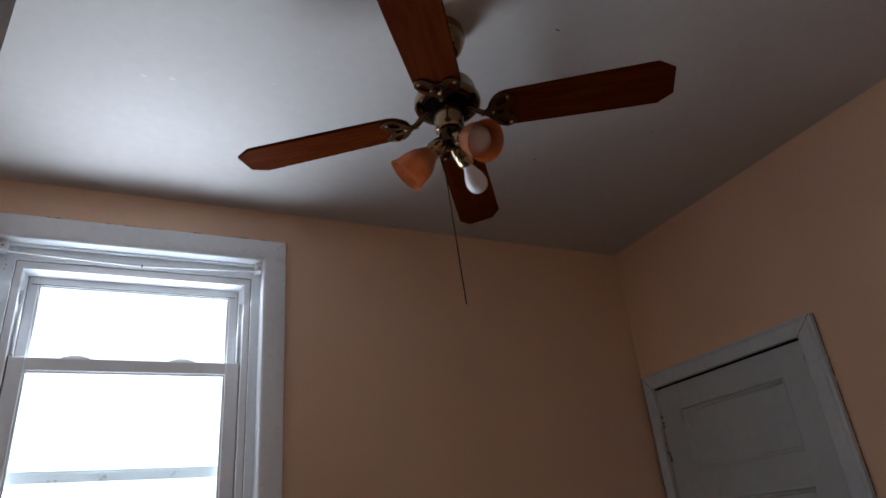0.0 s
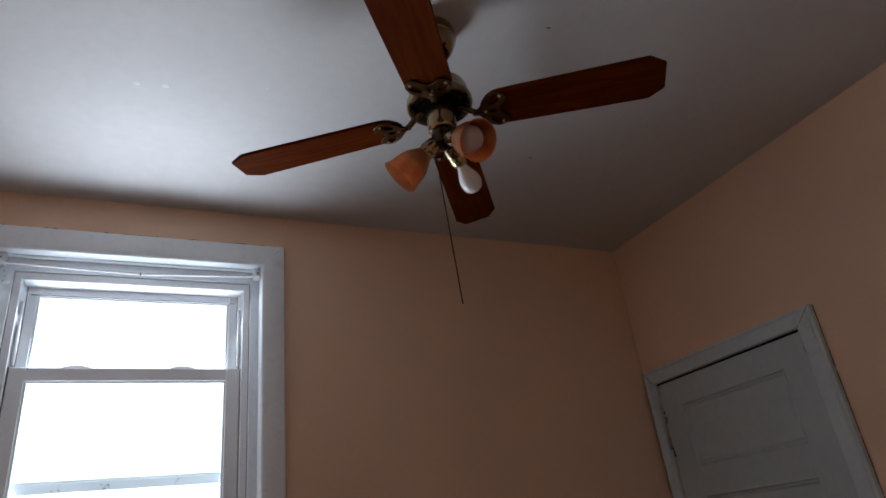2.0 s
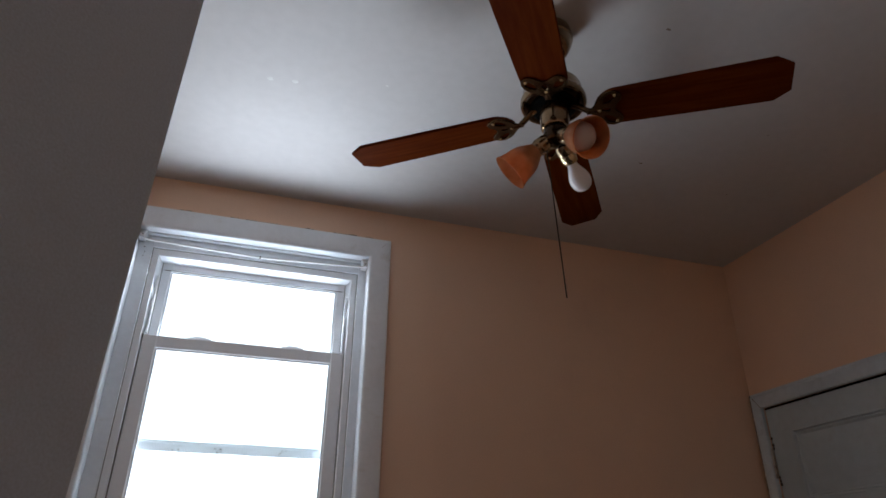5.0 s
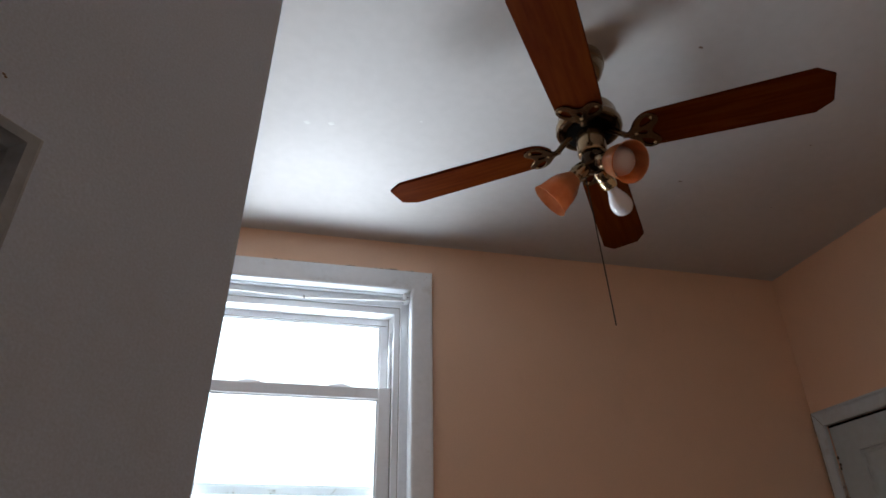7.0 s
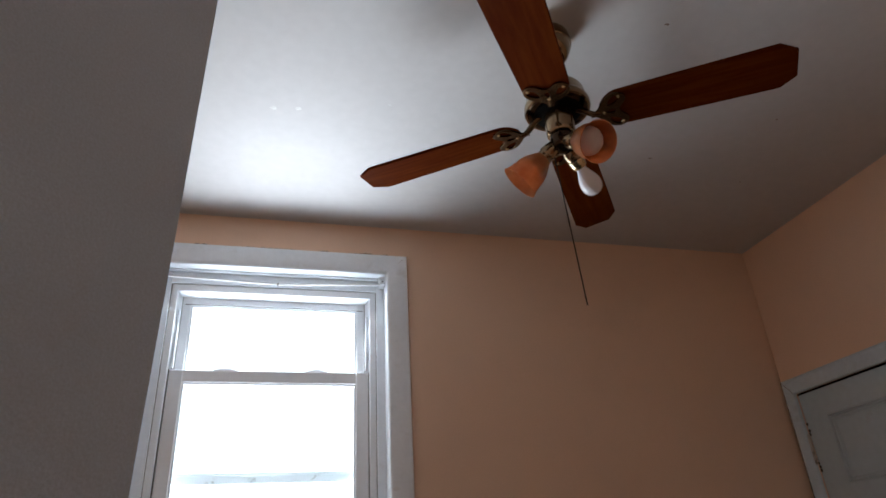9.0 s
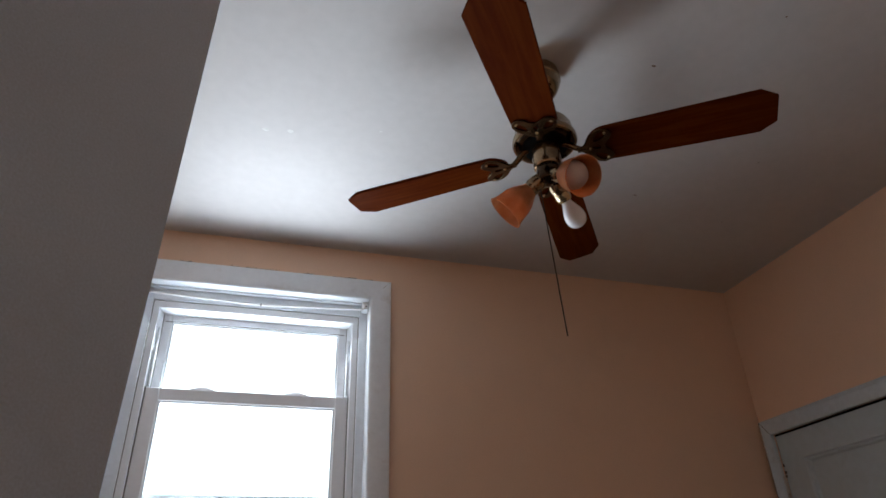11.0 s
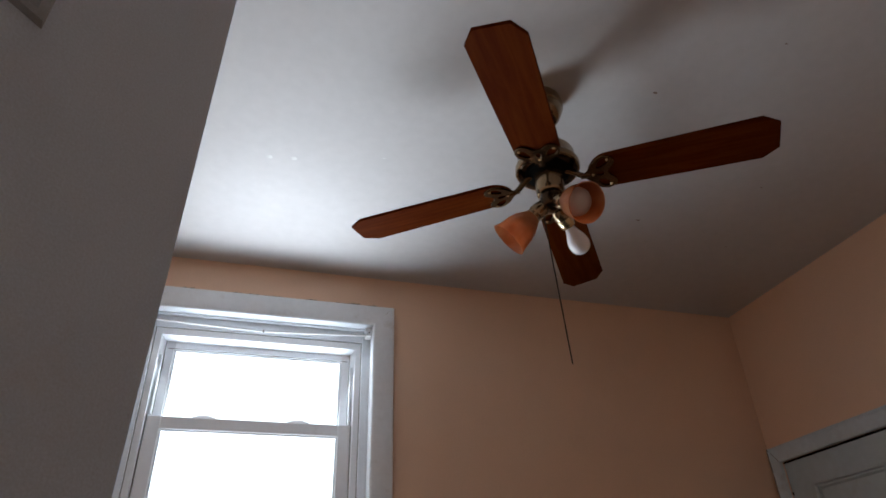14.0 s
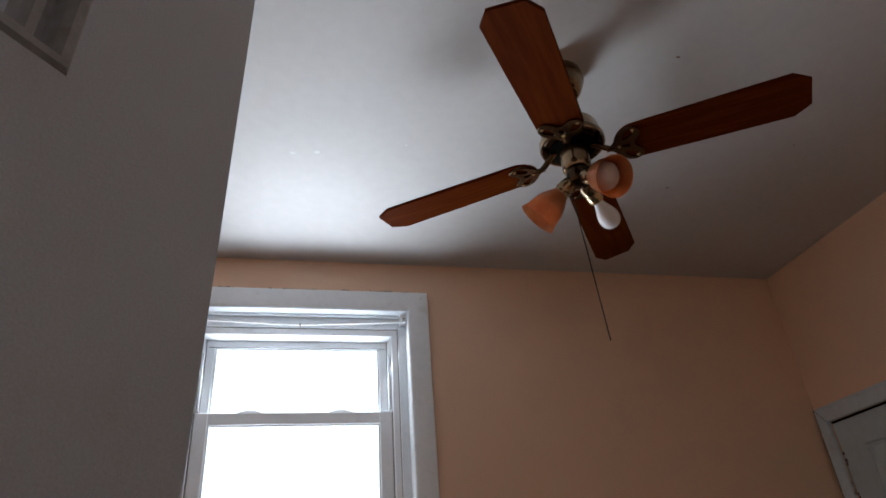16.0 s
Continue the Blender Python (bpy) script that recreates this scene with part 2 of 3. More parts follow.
def wood(name, dark, light, coat):
    """Stained veneer whose grain runs along x."""
    m = bpy.data.materials.new(name)
    m.use_nodes = True
    nodes, link = m.node_tree.nodes, m.node_tree.links.new
    shader = nodes["Principled BSDF"]
    place = nodes.new("ShaderNodeTexCoord")
    info = nodes.new("ShaderNodeObjectInfo")
    shift = nodes.new("ShaderNodeVectorMath")
    shift.operation = "ADD"
    link(place.outputs["Object"], shift.inputs[0])
    link(info.outputs["Random"], shift.inputs[1])
    mapping = nodes.new("ShaderNodeMapping")
    mapping.inputs["Scale"].default_value = (3.0, 34.0, 34.0)
    link(shift.outputs[0], mapping.inputs["Vector"])
    grain = nodes.new("ShaderNodeTexNoise")
    grain.inputs["Scale"].default_value = 1.4
    grain.inputs["Detail"].default_value = 7
    grain.inputs["Distortion"].default_value = 0.8
    link(mapping.outputs["Vector"], grain.inputs["Vector"])
    ramp = nodes.new("ShaderNodeValToRGB")
    ramp.color_ramp.elements[0].position, ramp.color_ramp.elements[0].color = 0.34, (*dark, 1)
    ramp.color_ramp.elements[1].position, ramp.color_ramp.elements[1].color = 0.68, (*light, 1)
    link(grain.outputs["Fac"], ramp.inputs["Fac"])
    link(ramp.outputs["Color"], shader.inputs["Base Color"])
    shader.inputs["Roughness"].default_value = 0.55
    shader.inputs["Specular IOR Level"].default_value = 0.01
    shader.inputs["Coat Weight"].default_value = coat
    shader.inputs["Coat Roughness"].default_value = 0.25
    relief = nodes.new("ShaderNodeBump")
    relief.inputs["Strength"].default_value = 0.12
    relief.inputs["Distance"].default_value = 0.001
    link(grain.outputs["Fac"], relief.inputs["Height"])
    link(relief.outputs["Normal"], shader.inputs["Normal"])
    return m


CHERRY = wood("cherry_stained_veneer", (0.060, 0.0085, 0.0010), (0.088, 0.0175, 0.0022), 0.0)


def pane_glass():
    m = bpy.data.materials.new("window_glass")
    m.use_nodes = True
    nodes, link = m.node_tree.nodes, m.node_tree.links.new
    nodes.remove(nodes["Principled BSDF"])
    clear = nodes.new("ShaderNodeBsdfTransparent")
    clear.inputs["Color"].default_value = (0.95, 0.97, 0.97, 1)
    gloss = nodes.new("ShaderNodeBsdfGlossy")
    gloss.inputs["Roughness"].default_value = 0.12
    fres = nodes.new("ShaderNodeFresnel")
    fres.inputs["IOR"].default_value = 1.12
    mix = nodes.new("ShaderNodeMixShader")
    link(fres.outputs[0], mix.inputs[0])
    link(clear.outputs[0], mix.inputs[1])
    link(gloss.outputs[0], mix.inputs[2])
    link(mix.outputs[0], nodes["Material Output"].inputs["Surface"])
    return m


def amber_glass():
    m = bpy.data.materials.new("frosted_amber_glass")
    m.use_nodes = True
    nodes, link = m.node_tree.nodes, m.node_tree.links.new
    shader = nodes["Principled BSDF"]
    shader.inputs["Roughness"].default_value = 0.25
    shader.inputs["Coat Weight"].default_value = 0.7
    place = nodes.new("ShaderNodeTexCoord")
    cloud = nodes.new("ShaderNodeTexNoise")
    cloud.inputs["Scale"].default_value = 22
    cloud.inputs["Detail"].default_value = 5
    link(place.outputs["Object"], cloud.inputs["Vector"])
    ramp = nodes.new("ShaderNodeValToRGB")
    ramp.color_ramp.elements[0].position, ramp.color_ramp.elements[0].color = 0.3, (0.58, 0.215, 0.088, 1)
    ramp.color_ramp.elements[1].position, ramp.color_ramp.elements[1].color = 0.72, (0.74, 0.35, 0.165, 1)
    link(cloud.outputs["Fac"], ramp.inputs["Fac"])
    link(ramp.outputs["Color"], shader.inputs["Base Color"])
    thin = nodes.new("ShaderNodeBsdfTranslucent")
    link(ramp.outputs["Color"], thin.inputs["Color"])
    mix = nodes.new("ShaderNodeMixShader")
    mix.inputs[0].default_value = 0.5
    link(shader.outputs[0], mix.inputs[1])
    link(thin.outputs[0], mix.inputs[2])
    link(mix.outputs[0], nodes["Material Output"].inputs["Surface"])
    return m


GLASS = pane_glass()
AMBER = amber_glass()

# overcast sky beyond the window
glow = bpy.data.materials.new("overcast_sky_glow")
glow.use_nodes = True
glow_nodes = glow.node_tree.nodes
glow_nodes.remove(glow_nodes["Principled BSDF"])
emit = glow_nodes.new("ShaderNodeEmission")
emit.inputs["Color"].default_value = (0.84, 0.93, 1.0, 1)
emit.inputs["Strength"].default_value = 3.0
glow.cycles.emission_sampling = "NONE"
glow.node_tree.links.new(emit.outputs[0], glow_nodes["Material Output"].inputs["Surface"])

# ---- the room: corner of window wall and closet wall at the origin ----
H = 2.835
LEFT, BACK = -3.45, -2.86
WIN = (XC - 0.466, XC + 0.466, 1.06, 2.597)


def structure(name, bm, material, label, category):
    ob = new(name, bpy.data.meshes.new(name))
    finish(ob, bm, material)
    return tagged(ob, label, category, kind="structure")


structure("wall_window", holed_wall(LEFT - 0.15, 0.15, -0.1, H + 0.1, [WIN], 0.0, 0.2, along_x), PEACH,
          "peach painted plaster wall around the sash window", "wall")
structure("wall_closet", holed_wall(BACK, 0.0, -0.1, H + 0.1, [(-0.912, -0.07, 0.0, 2.07)], 0.0, 0.15, along_y), PEACH,
          "peach painted plaster wall with a closed white door", "wall")
structure("wall_left", box((LEFT - 0.15, BACK, -0.1), (LEFT, 0.0, H + 0.1)), PEACH, "plain peach painted plaster wall", "wall")
structure("wall_back", holed_wall(LEFT - 0.15, 0.15, -0.1, H + 0.1, [(-2.93, -2.11, 0.0, 2.09)], BACK - 0.12, BACK, along_x), PEACH,
          "peach painted plaster wall with an open doorway", "wall")
structure("floor", box((LEFT, BACK - 1.3, -0.08), (0.0, 0.0, 0.0)), FLOOR, "worn brown wooden floor", "floor")
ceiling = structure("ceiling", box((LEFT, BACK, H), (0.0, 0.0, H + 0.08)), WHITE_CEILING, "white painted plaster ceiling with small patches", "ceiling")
# filler spots and scuffs on the ceiling
rnd = random.Random(21)
PATCH = surface("white_filler", (0.68, 0.67, 0.655), 0.8, vary=0.05, bump=0.3, bump_scale=90)
SCUFF = surface("brown_scuff", (0.24, 0.17, 0.13), 0.8, vary=0.2, bump=0.2)
for name, x, y, a, b, material in (("filler_spot", -2.412, -0.760, 0.015, 0.011, PATCH), ("filler_spot", -2.332, -0.771, 0.014, 0.010, PATCH),
                                   ("scuff", -1.284, -1.355, 0.010, 0.005, SCUFF), ("scuff", -0.964, -0.712, 0.011, 0.004, SCUFF),
                                   ("scuff", -2.033, -0.845, 0.008, 0.004, PATCH), ("scuff", -0.62, -1.02, 0.005, 0.003, SCUFF),
                                   ("scuff", -0.48, -0.62, 0.004, 0.003, SCUFF), ("scuff", -1.02, -1.62, 0.006, 0.003, SCUFF)):
    bm = bmesh.new()
    rim = [bm.verts.new((x + a * rnd.uniform(0.75, 1.2) * math.cos(k * 0.5236), y + b * rnd.uniform(0.75, 1.2) * math.sin(k * 0.5236), H + 0.001)) for k in range(12)]
    low = [bm.verts.new((x + (v.co.x - x) * 0.7, y + (v.co.y - y) * 0.7, H - 0.0006)) for v in rim]
    for k in range(12):
        bm.faces.new((rim[k], rim[(k + 1) % 12], low[(k + 1) % 12], low[k]))
    bm.faces.new(low)
    part(name, bm, material, ceiling, smooth=60)
# passage behind the open doorway
structure("wall_passage", holed_wall(LEFT, 0.0, 0.0, 2.5, [], BACK - 1.4, BACK - 1.3, along_x), PEACH, "plain passage wall", "wall")
structure("wall_passage_left", box((LEFT - 0.1, BACK - 1.3, 0.0), (LEFT, BACK - 0.12, 2.5)), PEACH, "plain passage wall", "wall")
structure("wall_passage_right", box((0.0, BACK - 1.3, 0.0), (0.1, BACK - 0.12, 2.5)), PEACH, "plain passage wall", "wall")
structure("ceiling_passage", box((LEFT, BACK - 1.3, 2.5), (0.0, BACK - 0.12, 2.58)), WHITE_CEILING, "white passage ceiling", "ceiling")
structure("wall_closet_inside", box((0.75, -1.4, 0.0), (0.82, 0.2, 2.4)), PEACH, "plain closet wall", "wall")

structure("backdrop", box((-16.0, 9.0, -5.0), (12.0, 9.1, 16.0)), glow, "pale overcast sky beyond the window", "sky")

# ---- the window ----
window = thing("window_1", pose(0, 0, 0), "white double-hung window with its lower sash raised", "window", kind="structure")
U0, U1, Z0, Z1 = WIN
CASING = [(-0.003, 0.049), (-0.003, -0.012), (-0.001, -0.017), (0.004, -0.0205), (0.010, -0.022), (0.078, -0.024), (0.087, -0.022), (0.090, -0.016), (0.090, 0.0), (0.002, 0.001), (0.002, 0.049)]
F0, F1, FZ = XC - 0.407, XC + 0.426, 2.536   # outer edges of the vinyl frame set into the old opening
for side in ("left", "right", "top"):
    part("casing", frame_side(side, U0, U1, Z0, Z1, CASING, along_x, Z0 - 0.02), TRIM, window, "worn white painted board", smooth=40)
part("stop", box((U0 + 0.002, 0.049, Z0 + 0.002), (F0 - 0.0024, 0.066, Z1 - 0.002), 0.0015), TRIM, window)
part("stop", box((F1 + 0.0024, 0.049, Z0 + 0.002), (U1 - 0.002, 0.066, Z1 - 0.002), 0.0015), TRIM, window)
part("stop", box((F0 - 0.0024, 0.0505, FZ + 0.002), (F1 + 0.0024, 0.066, Z1 - 0.002), 0.0015), TRIM, window)
part("bead", box((U0 + 0.004, 0.030, Z1 - 0.011), (U1 - 0.004, 0.0492, Z1 + 0.002), 0.003, 2), TRIM, window, smooth=40)
for x, z in ((U0 + 0.026, 2.533), (U0 + 0.030, 2.512), (U0 + 0.027, 2.494)):
    part("screw_hole", tube([(x, 0.0484, z), (x, 0.052, z)], 0.0021, 8), GRIME_AND_SHADE, window, "small dark screw hole")
part("sill", box((U0 - 0.12, -0.06, Z0 - 0.035), (U1 + 0.12, 0.22, Z0 + 0.001), 0.006, 2), MATT, window)
# the vinyl frame and its side tracks
FRAME = [(0.0, 0.060), (-0.023, 0.060), (-0.0245, 0.062), (-0.0255, 0.080), (-0.038, 0.116), (-0.040, 0.18), (0.0, 0.18)]
HEAD = [(0.0, 0.060), (-0.027, 0.060), (-0.029, 0.062), (-0.031, 0.078), (-0.035, 0.116), (-0.037, 0.18), (0.0, 0.18)]
for side, section in (("left", FRAME), ("right", FRAME), ("top", HEAD)):
    part("track", frame_side(side, F0, F1, Z0, FZ, section, along_x, Z0 + 0.003), VINYL, window)
part("filler", frame_side("top", F0, F1, Z0, FZ, [(0.003, 0.07), (0.003, 0.18), (0.058, 0.18), (0.058, 0.07)], along_x), TRIM, window)
for side, wide in (("left", 0.058), ("right", 0.039)):
    part("filler", frame_side(side, F0, F1, Z0, FZ, [(0.001, 0.12), (0.001, 0.18), (wide, 0.18), (wide, 0.12)], along_x, Z0 + 0.002), TRIM, window)


XS = XC + 0.010      # middle of the sashes


def sash(name, y, z0, z1, top, bottom, stile):
    """A sash with stiles, rails and a pane, as a part of the window."""
    half = 0.388
    s = part(name, box((XS - half, y + 0.003, z1 - top), (XS + half, y + 0.028, z1), 0.003), VINYL, window)
    part("rail", box((XS - half, y + 0.003, z0), (XS + half, y + 0.028, z0 + bottom), 0.003), VINYL, s)
    for sgn in (-1, 1):
        a, b = sorted((XS + sgn * half, XS + sgn * (half - stile)))
        part("stile", box((a, y, z0), (b, y + 0.031, z1), 0.003), VINYL, s)
        a, b = sorted((XS + sgn * (half - stile + 0.001), XS + sgn * (half - stile - 0.007)))
        part("glazing_bead", box((a, y + 0.008, z0 + bottom - 0.001), (b, y + 0.024, z1 - top + 0.001), 0.002), VINYL, s)
    for z in (z0 + bottom + 0.003, z1 - top - 0.003):
        part("glazing_bead", box((XS - half + stile, y + 0.009, z - 0.004), (XS + half - stile, y + 0.023, z + 0.004), 0.002), VINYL, s)
    glass = part("pane", box((XS - half + stile - 0.004, y + 0.014, z0 + bottom - 0.004), (XS + half - stile + 0.004, y + 0.018, z1 - top + 0.004)), GLASS, s)
    glass.visible_shadow = False
    return s


upper = sash("upper_sash", 0.118, 1.757, 2.512, 0.042, 0.036, 0.046)
lower = sash("lower_sash", 0.078, 1.43, 2.182, 0.049, 0.05, 0.052)
# tilt latches on the raised sash's top rail
for x in (XC - 0.172, XC + 0.188):
    bm = box((x - 0.046, 0.083, 2.172), (x + 0.046, 0.105, 2.1905), 0.0075, 3)
    add_box(bm, (x - 0.026, 0.086, 2.180), (x + 0.026, 0.102, 2.1955), 0.006, 3)
    part("latch", bm, VINYL, lower, smooth=40)
# dirt caught on the upper sash's bottom rail
rnd = random.Random(4)
for x, w, soil in ((-0.19, 0.028, DUST), (-0.04, 0.022, GRIME_AND_SHADE), (0.20, 0.028, DUST)):
    bm = bmesh.new()
    for k in range(5):
        cx, cz = XC + x + rnd.uniform(-w, w) * 0.6, 1.775 + rnd.uniform(-0.011, 0.011)
        add_box(bm, (cx - rnd.uniform(0.002, 0.006), 0.1195, cz - rnd.uniform(0.0006, 0.002)), (cx + rnd.uniform(0.002, 0.006), 0.122, cz + rnd.uniform(0.0006, 0.002)), 0.0004)
    part("dirt", bm, soil, upper)
# balance covers in the upper part of the side tracks
for a, b in ((XC - 0.3745, XC - 0.3675), (XC + 0.3865, XC + 0.3935)):
    part("balance_cover", box((a, 0.080, 2.19), (b, 0.112, 2.43), 0.001), VINYL, window)

# dark seams where stop, track and sashes meet
for a, b, y0, y1, z0, z1 in ((F1 + 0.0002, F1 + 0.0026, 0.0600, 0.064, Z0 + 0.003, FZ), (F0 - 0.0026, F0 - 0.0002, 0.0600, 0.064, Z0 + 0.003, FZ),
                             (F0, F1, 0.0600, 0.064, FZ + 0.0002, FZ + 0.0022),
                             (XS + 0.3881, XS + 0.3908, 0.0785, 0.084, Z0 + 0.003, 2.183), (XS - 0.3914, XS - 0.3881, 0.0785, 0.084, Z0 + 0.003, 2.183),
                             (XC + 0.3855, XC + 0.3872, 0.1165, 0.119, 2.184, 2.511), (XC - 0.3680, XC - 0.3663, 0.1165, 0.119, 2.184, 2.511)):
    part("seam", box((a, y0, z0), (b, y1, z1)), GRIME_AND_SHADE, window, "thin dark gap")
part("seam", box((XC - 0.355, 0.1145, 2.4695), (XC + 0.375, 0.1185, 2.4712)), GRIME_AND_SHADE, window, "thin dark gap")

# broken paint line between the head casing and the wall
rnd = random.Random(9)
for x0, x1 in ((-2.90, -2.83), (-2.70, -2.66), (-2.50, -2.47), (-2.44, -2.30), (-2.20, -2.16), (-2.07, -1.98), (-1.93, -1.90)):
    bm = bmesh.new()
    x = x0
    while x < x1:
        w = rnd.uniform(0.006, 0.02)
        add_box(bm, (x, -0.0185, 2.6850), (x + w, -0.0150, 2.6866 + rnd.uniform(0.0006, 0.0030)), 0.0003)
        x += w * rnd.uniform(1.0, 1.7)
    part("paint_crack", bm, GRIME_AND_SHADE, window)

part("mitre_crack", tube([(U1 + 0.050, -0.0232, Z1 + 0.050), (U1 + 0.082, -0.0232, Z1 + 0.082)], 0.0007, 6), DUST, window, "thin open mitre joint")

# curtain rod brackets and the thin bowed rod between them
for x in (-2.818, -1.920):
    bracket = thing("rod_bracket", pose(x, 0.012, 2.573), "small white plastic curtain rod bracket", "bracket", "curtain rod brackets")
    part("plate", box((-0.013, 0.004, -0.024), (0.013, 0.030, 0.024), 0.002), VINYL, bracket)
    part("cup", box((-0.011, -0.016, -0.023), (0.011, 0.0045, 0.004), 0.003, 2), VINYL, bracket)
    part("screw", box((-0.003, -0.0185, -0.012), (0.003, -0.0155, -0.006), 0.001), GRIME_AND_SHADE, bracket)
rod = new("curtain_rod", bpy.data.meshes.new("curtain_rod"))
pts = []
for k in range(41):
    q = k / 40
    sag = 0.0185 * (1 - (abs(q - 0.51) / (0.51 if q < 0.51 else 0.49)) ** 1.1)
    pts.append((-2.810 + q * 0.882, 0.002, 2.546 + 0.005 * q - sag))
finish(rod, tube(pts, 0.0043, 8), ROD_WHITE, 60)
tagged(rod, "thin bowed white curtain rod hanging inside the window top", "curtain rod")
part("joint", tube([(-2.3625, 0.002, 2.5302), (-2.3575, 0.002, 2.5302)], 0.0058, 8), GRIME_AND_SHADE, rod, "dark joint")


# ---- panelled doors ----
def panel_door(door, width, height, thick, panels, stile, paint, mould_paint, raised=True):
    """Leaf with stiles, rails, sunk panels and mouldings; x along the width, faces at y = 0 and y = thick."""
    for a, b in ((0, stile), (width - stile, width)):
        part("stile", box((a, 0, 0), (b, thick, height)), paint, door)
    edges = [0.0] + [z for p in reversed(panels) for z in p] + [height]
    for a, b in zip(edges[::2], edges[1::2]):
        part("rail", box((stile, 0.0, a), (width - stile, thick, b)), paint, door)
    for z0, z1 in panels:
        u0, u1 = stile, width - stile
        part("panel", box((u0 - 0.003, 0.018, z0 - 0.003), (u1 + 0.003, thick - 0.018, z1 + 0.003)), paint, door)
        if raised:
            part("panel_field", box((u0 + 0.040, 0.012, z0 + 0.040), (u1 - 0.040, thick - 0.012, z1 - 0.040), 0.005, 1), paint, door)
        for face in (0, 1):
            def to(u, d, z, face=face):
                return Vector((u, d if face == 0 else thick - d, z))
            mould = [(0.0, 0.019), (0.0, 0.0), (-0.002, -0.0025), (-0.006, -0.0025), (-0.009, 0.002), (-0.011, 0.010), (-0.015, 0.0085), (-0.019, 0.0095), (-0.022, 0.015), (-0.027, 0.019)]
            for side in ("left", "right", "top", "bottom"):
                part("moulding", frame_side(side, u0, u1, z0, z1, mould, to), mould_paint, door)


PANELS = [(1.65, 1.94), (1.24, 1.53), (0.83, 1.12), (0.30, 0.71)]

closet = thing("door_1", pose(0.004, -0.074, 0.008, 0, 0, -90), "closed aged white panelled closet door", "door", kind="structure")
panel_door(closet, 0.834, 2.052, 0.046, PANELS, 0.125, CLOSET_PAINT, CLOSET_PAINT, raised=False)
DCASE = [(0.0, 0.0), (0.0, -0.014), (0.005, -0.018), (0.050, -0.021), (0.060, -0.026), (0.068, -0.022), (0.068, 0.0)]
door_frame = thing("door_frame", pose(0, 0, 0), "worn white painted casing round the closet door", "door frame", kind="structure")
for side in ("left", "right", "top"):
    def to_room(u, d, z):
        return Vector((d, u, z))
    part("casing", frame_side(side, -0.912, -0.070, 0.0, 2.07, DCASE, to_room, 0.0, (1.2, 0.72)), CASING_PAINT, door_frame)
# black stops and filler strip: the shade in the leaf's gaps is their colour
for side in ("left", "right", "top"):
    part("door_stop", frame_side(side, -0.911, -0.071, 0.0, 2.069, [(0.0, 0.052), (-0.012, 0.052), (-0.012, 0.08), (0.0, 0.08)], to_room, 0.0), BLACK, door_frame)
part("gap", box((0.004, -0.9105, 2.0612), (0.05, -0.0715, 2.0694)), BLACK, door_frame, "dark gap above the leaf")
# dark broken strips painting in the casing's gap and shadow line, chips along the leaf
rnd = random.Random(12)
for y, sgn in ((-0.9945, -1), (-0.0202, 1)):
    bm = bmesh.new()
    z = 0.4
    while z < 2.12:
        h = min(rnd.uniform(0.02, 0.09), 2.136 - z)
        if sgn < 0:
            add_box(bm, (-0.0015, y - rnd.uniform(0.001, 0.0035), z), (0.001, y + 0.0015, z + h))
        else:
            add_box(bm, (-0.0232, y - rnd.uniform(0.0022, 0.0042), z), (0.001, y + 0.0008, z + h))
        z += h * rnd.uniform(1.0, 1.25)
    part("edge_gap_shade", bm, GRIME_AND_SHADE, door_frame)
for y0, k in ((-0.912, -1.2), (-0.070, 0.72)):
    part("mitre_crack", tube([(-0.0178, y0 + k * 0.002, 2.072), (-0.0212, y0 + k * 0.050, 2.120), (-0.0262, y0 + k * 0.060, 2.130), (-0.0222, y0 + k * 0.067, 2.137)], 0.0011, 6), GRIME_AND_SHADE, door_frame, "thin open mitre joint")
for z in (1.93, 1.90, 1.885, 1.76, 1.745, 1.73):
    part("paint_chip", box((-0.0015, -0.0815 - 0.003 * math.sin(z * 70), z - 0.006), (0.006, -0.076, z + 0.006), 0.0008), GRIME_AND_SHADE, door_frame)
for y, z in ((-0.902, 1.99), (-0.904, 1.97), (-0.905, 1.62), (-0.905, 1.55)):
    part("paint_chip", box((-0.0015, y - 0.0012, z - 0.016), (0.006, y + 0.0014, z + 0.016), 0.0006), GRIME_AND_SHADE, door_frame)
for z in (1.82, 0.3):
    hinge = part("hinge", tube([(-0.006, -0.0725, z - 0.065), (-0.006, -0.0725, z + 0.065)], 0.006, 10), STEEL, closet, "paint-covered hinge with rust marks")
    hinge.matrix_parent_inverse = closet.matrix_world.inverted()
    for k in (-1, 0, 1):
        ring = part("knuckle", tube([(-0.0065, -0.0725, z + k * 0.04 - 0.004), (-0.0065, -0.0725, z + k * 0.04 + 0.004)], 0.0075, 10), STEEL, hinge)

# the open entrance door, standing ajar beside the camera
ENTRY = Vector((-2.409, -2.237, 0))
OPEN = radians(90 - 40)
leaf_w = 0.80
hinge_foot = ENTRY - Vector((math.cos(OPEN), math.sin(OPEN), 0)) * (leaf_w + 1.64 * math.sin(radians(1.8)))
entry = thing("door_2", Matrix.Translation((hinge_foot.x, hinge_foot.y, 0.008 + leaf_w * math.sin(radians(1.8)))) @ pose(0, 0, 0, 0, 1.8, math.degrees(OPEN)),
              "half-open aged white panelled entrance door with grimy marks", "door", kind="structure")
panel_door(entry, leaf_w, 2.052, 0.046, [(1.628, 1.94), (1.24, 1.527), (0.83, 1.12), (0.30, 0.71)], 0.1, DOOR_PAINT, DARK_MOULD_PAINT)

rnd = random.Random(31)
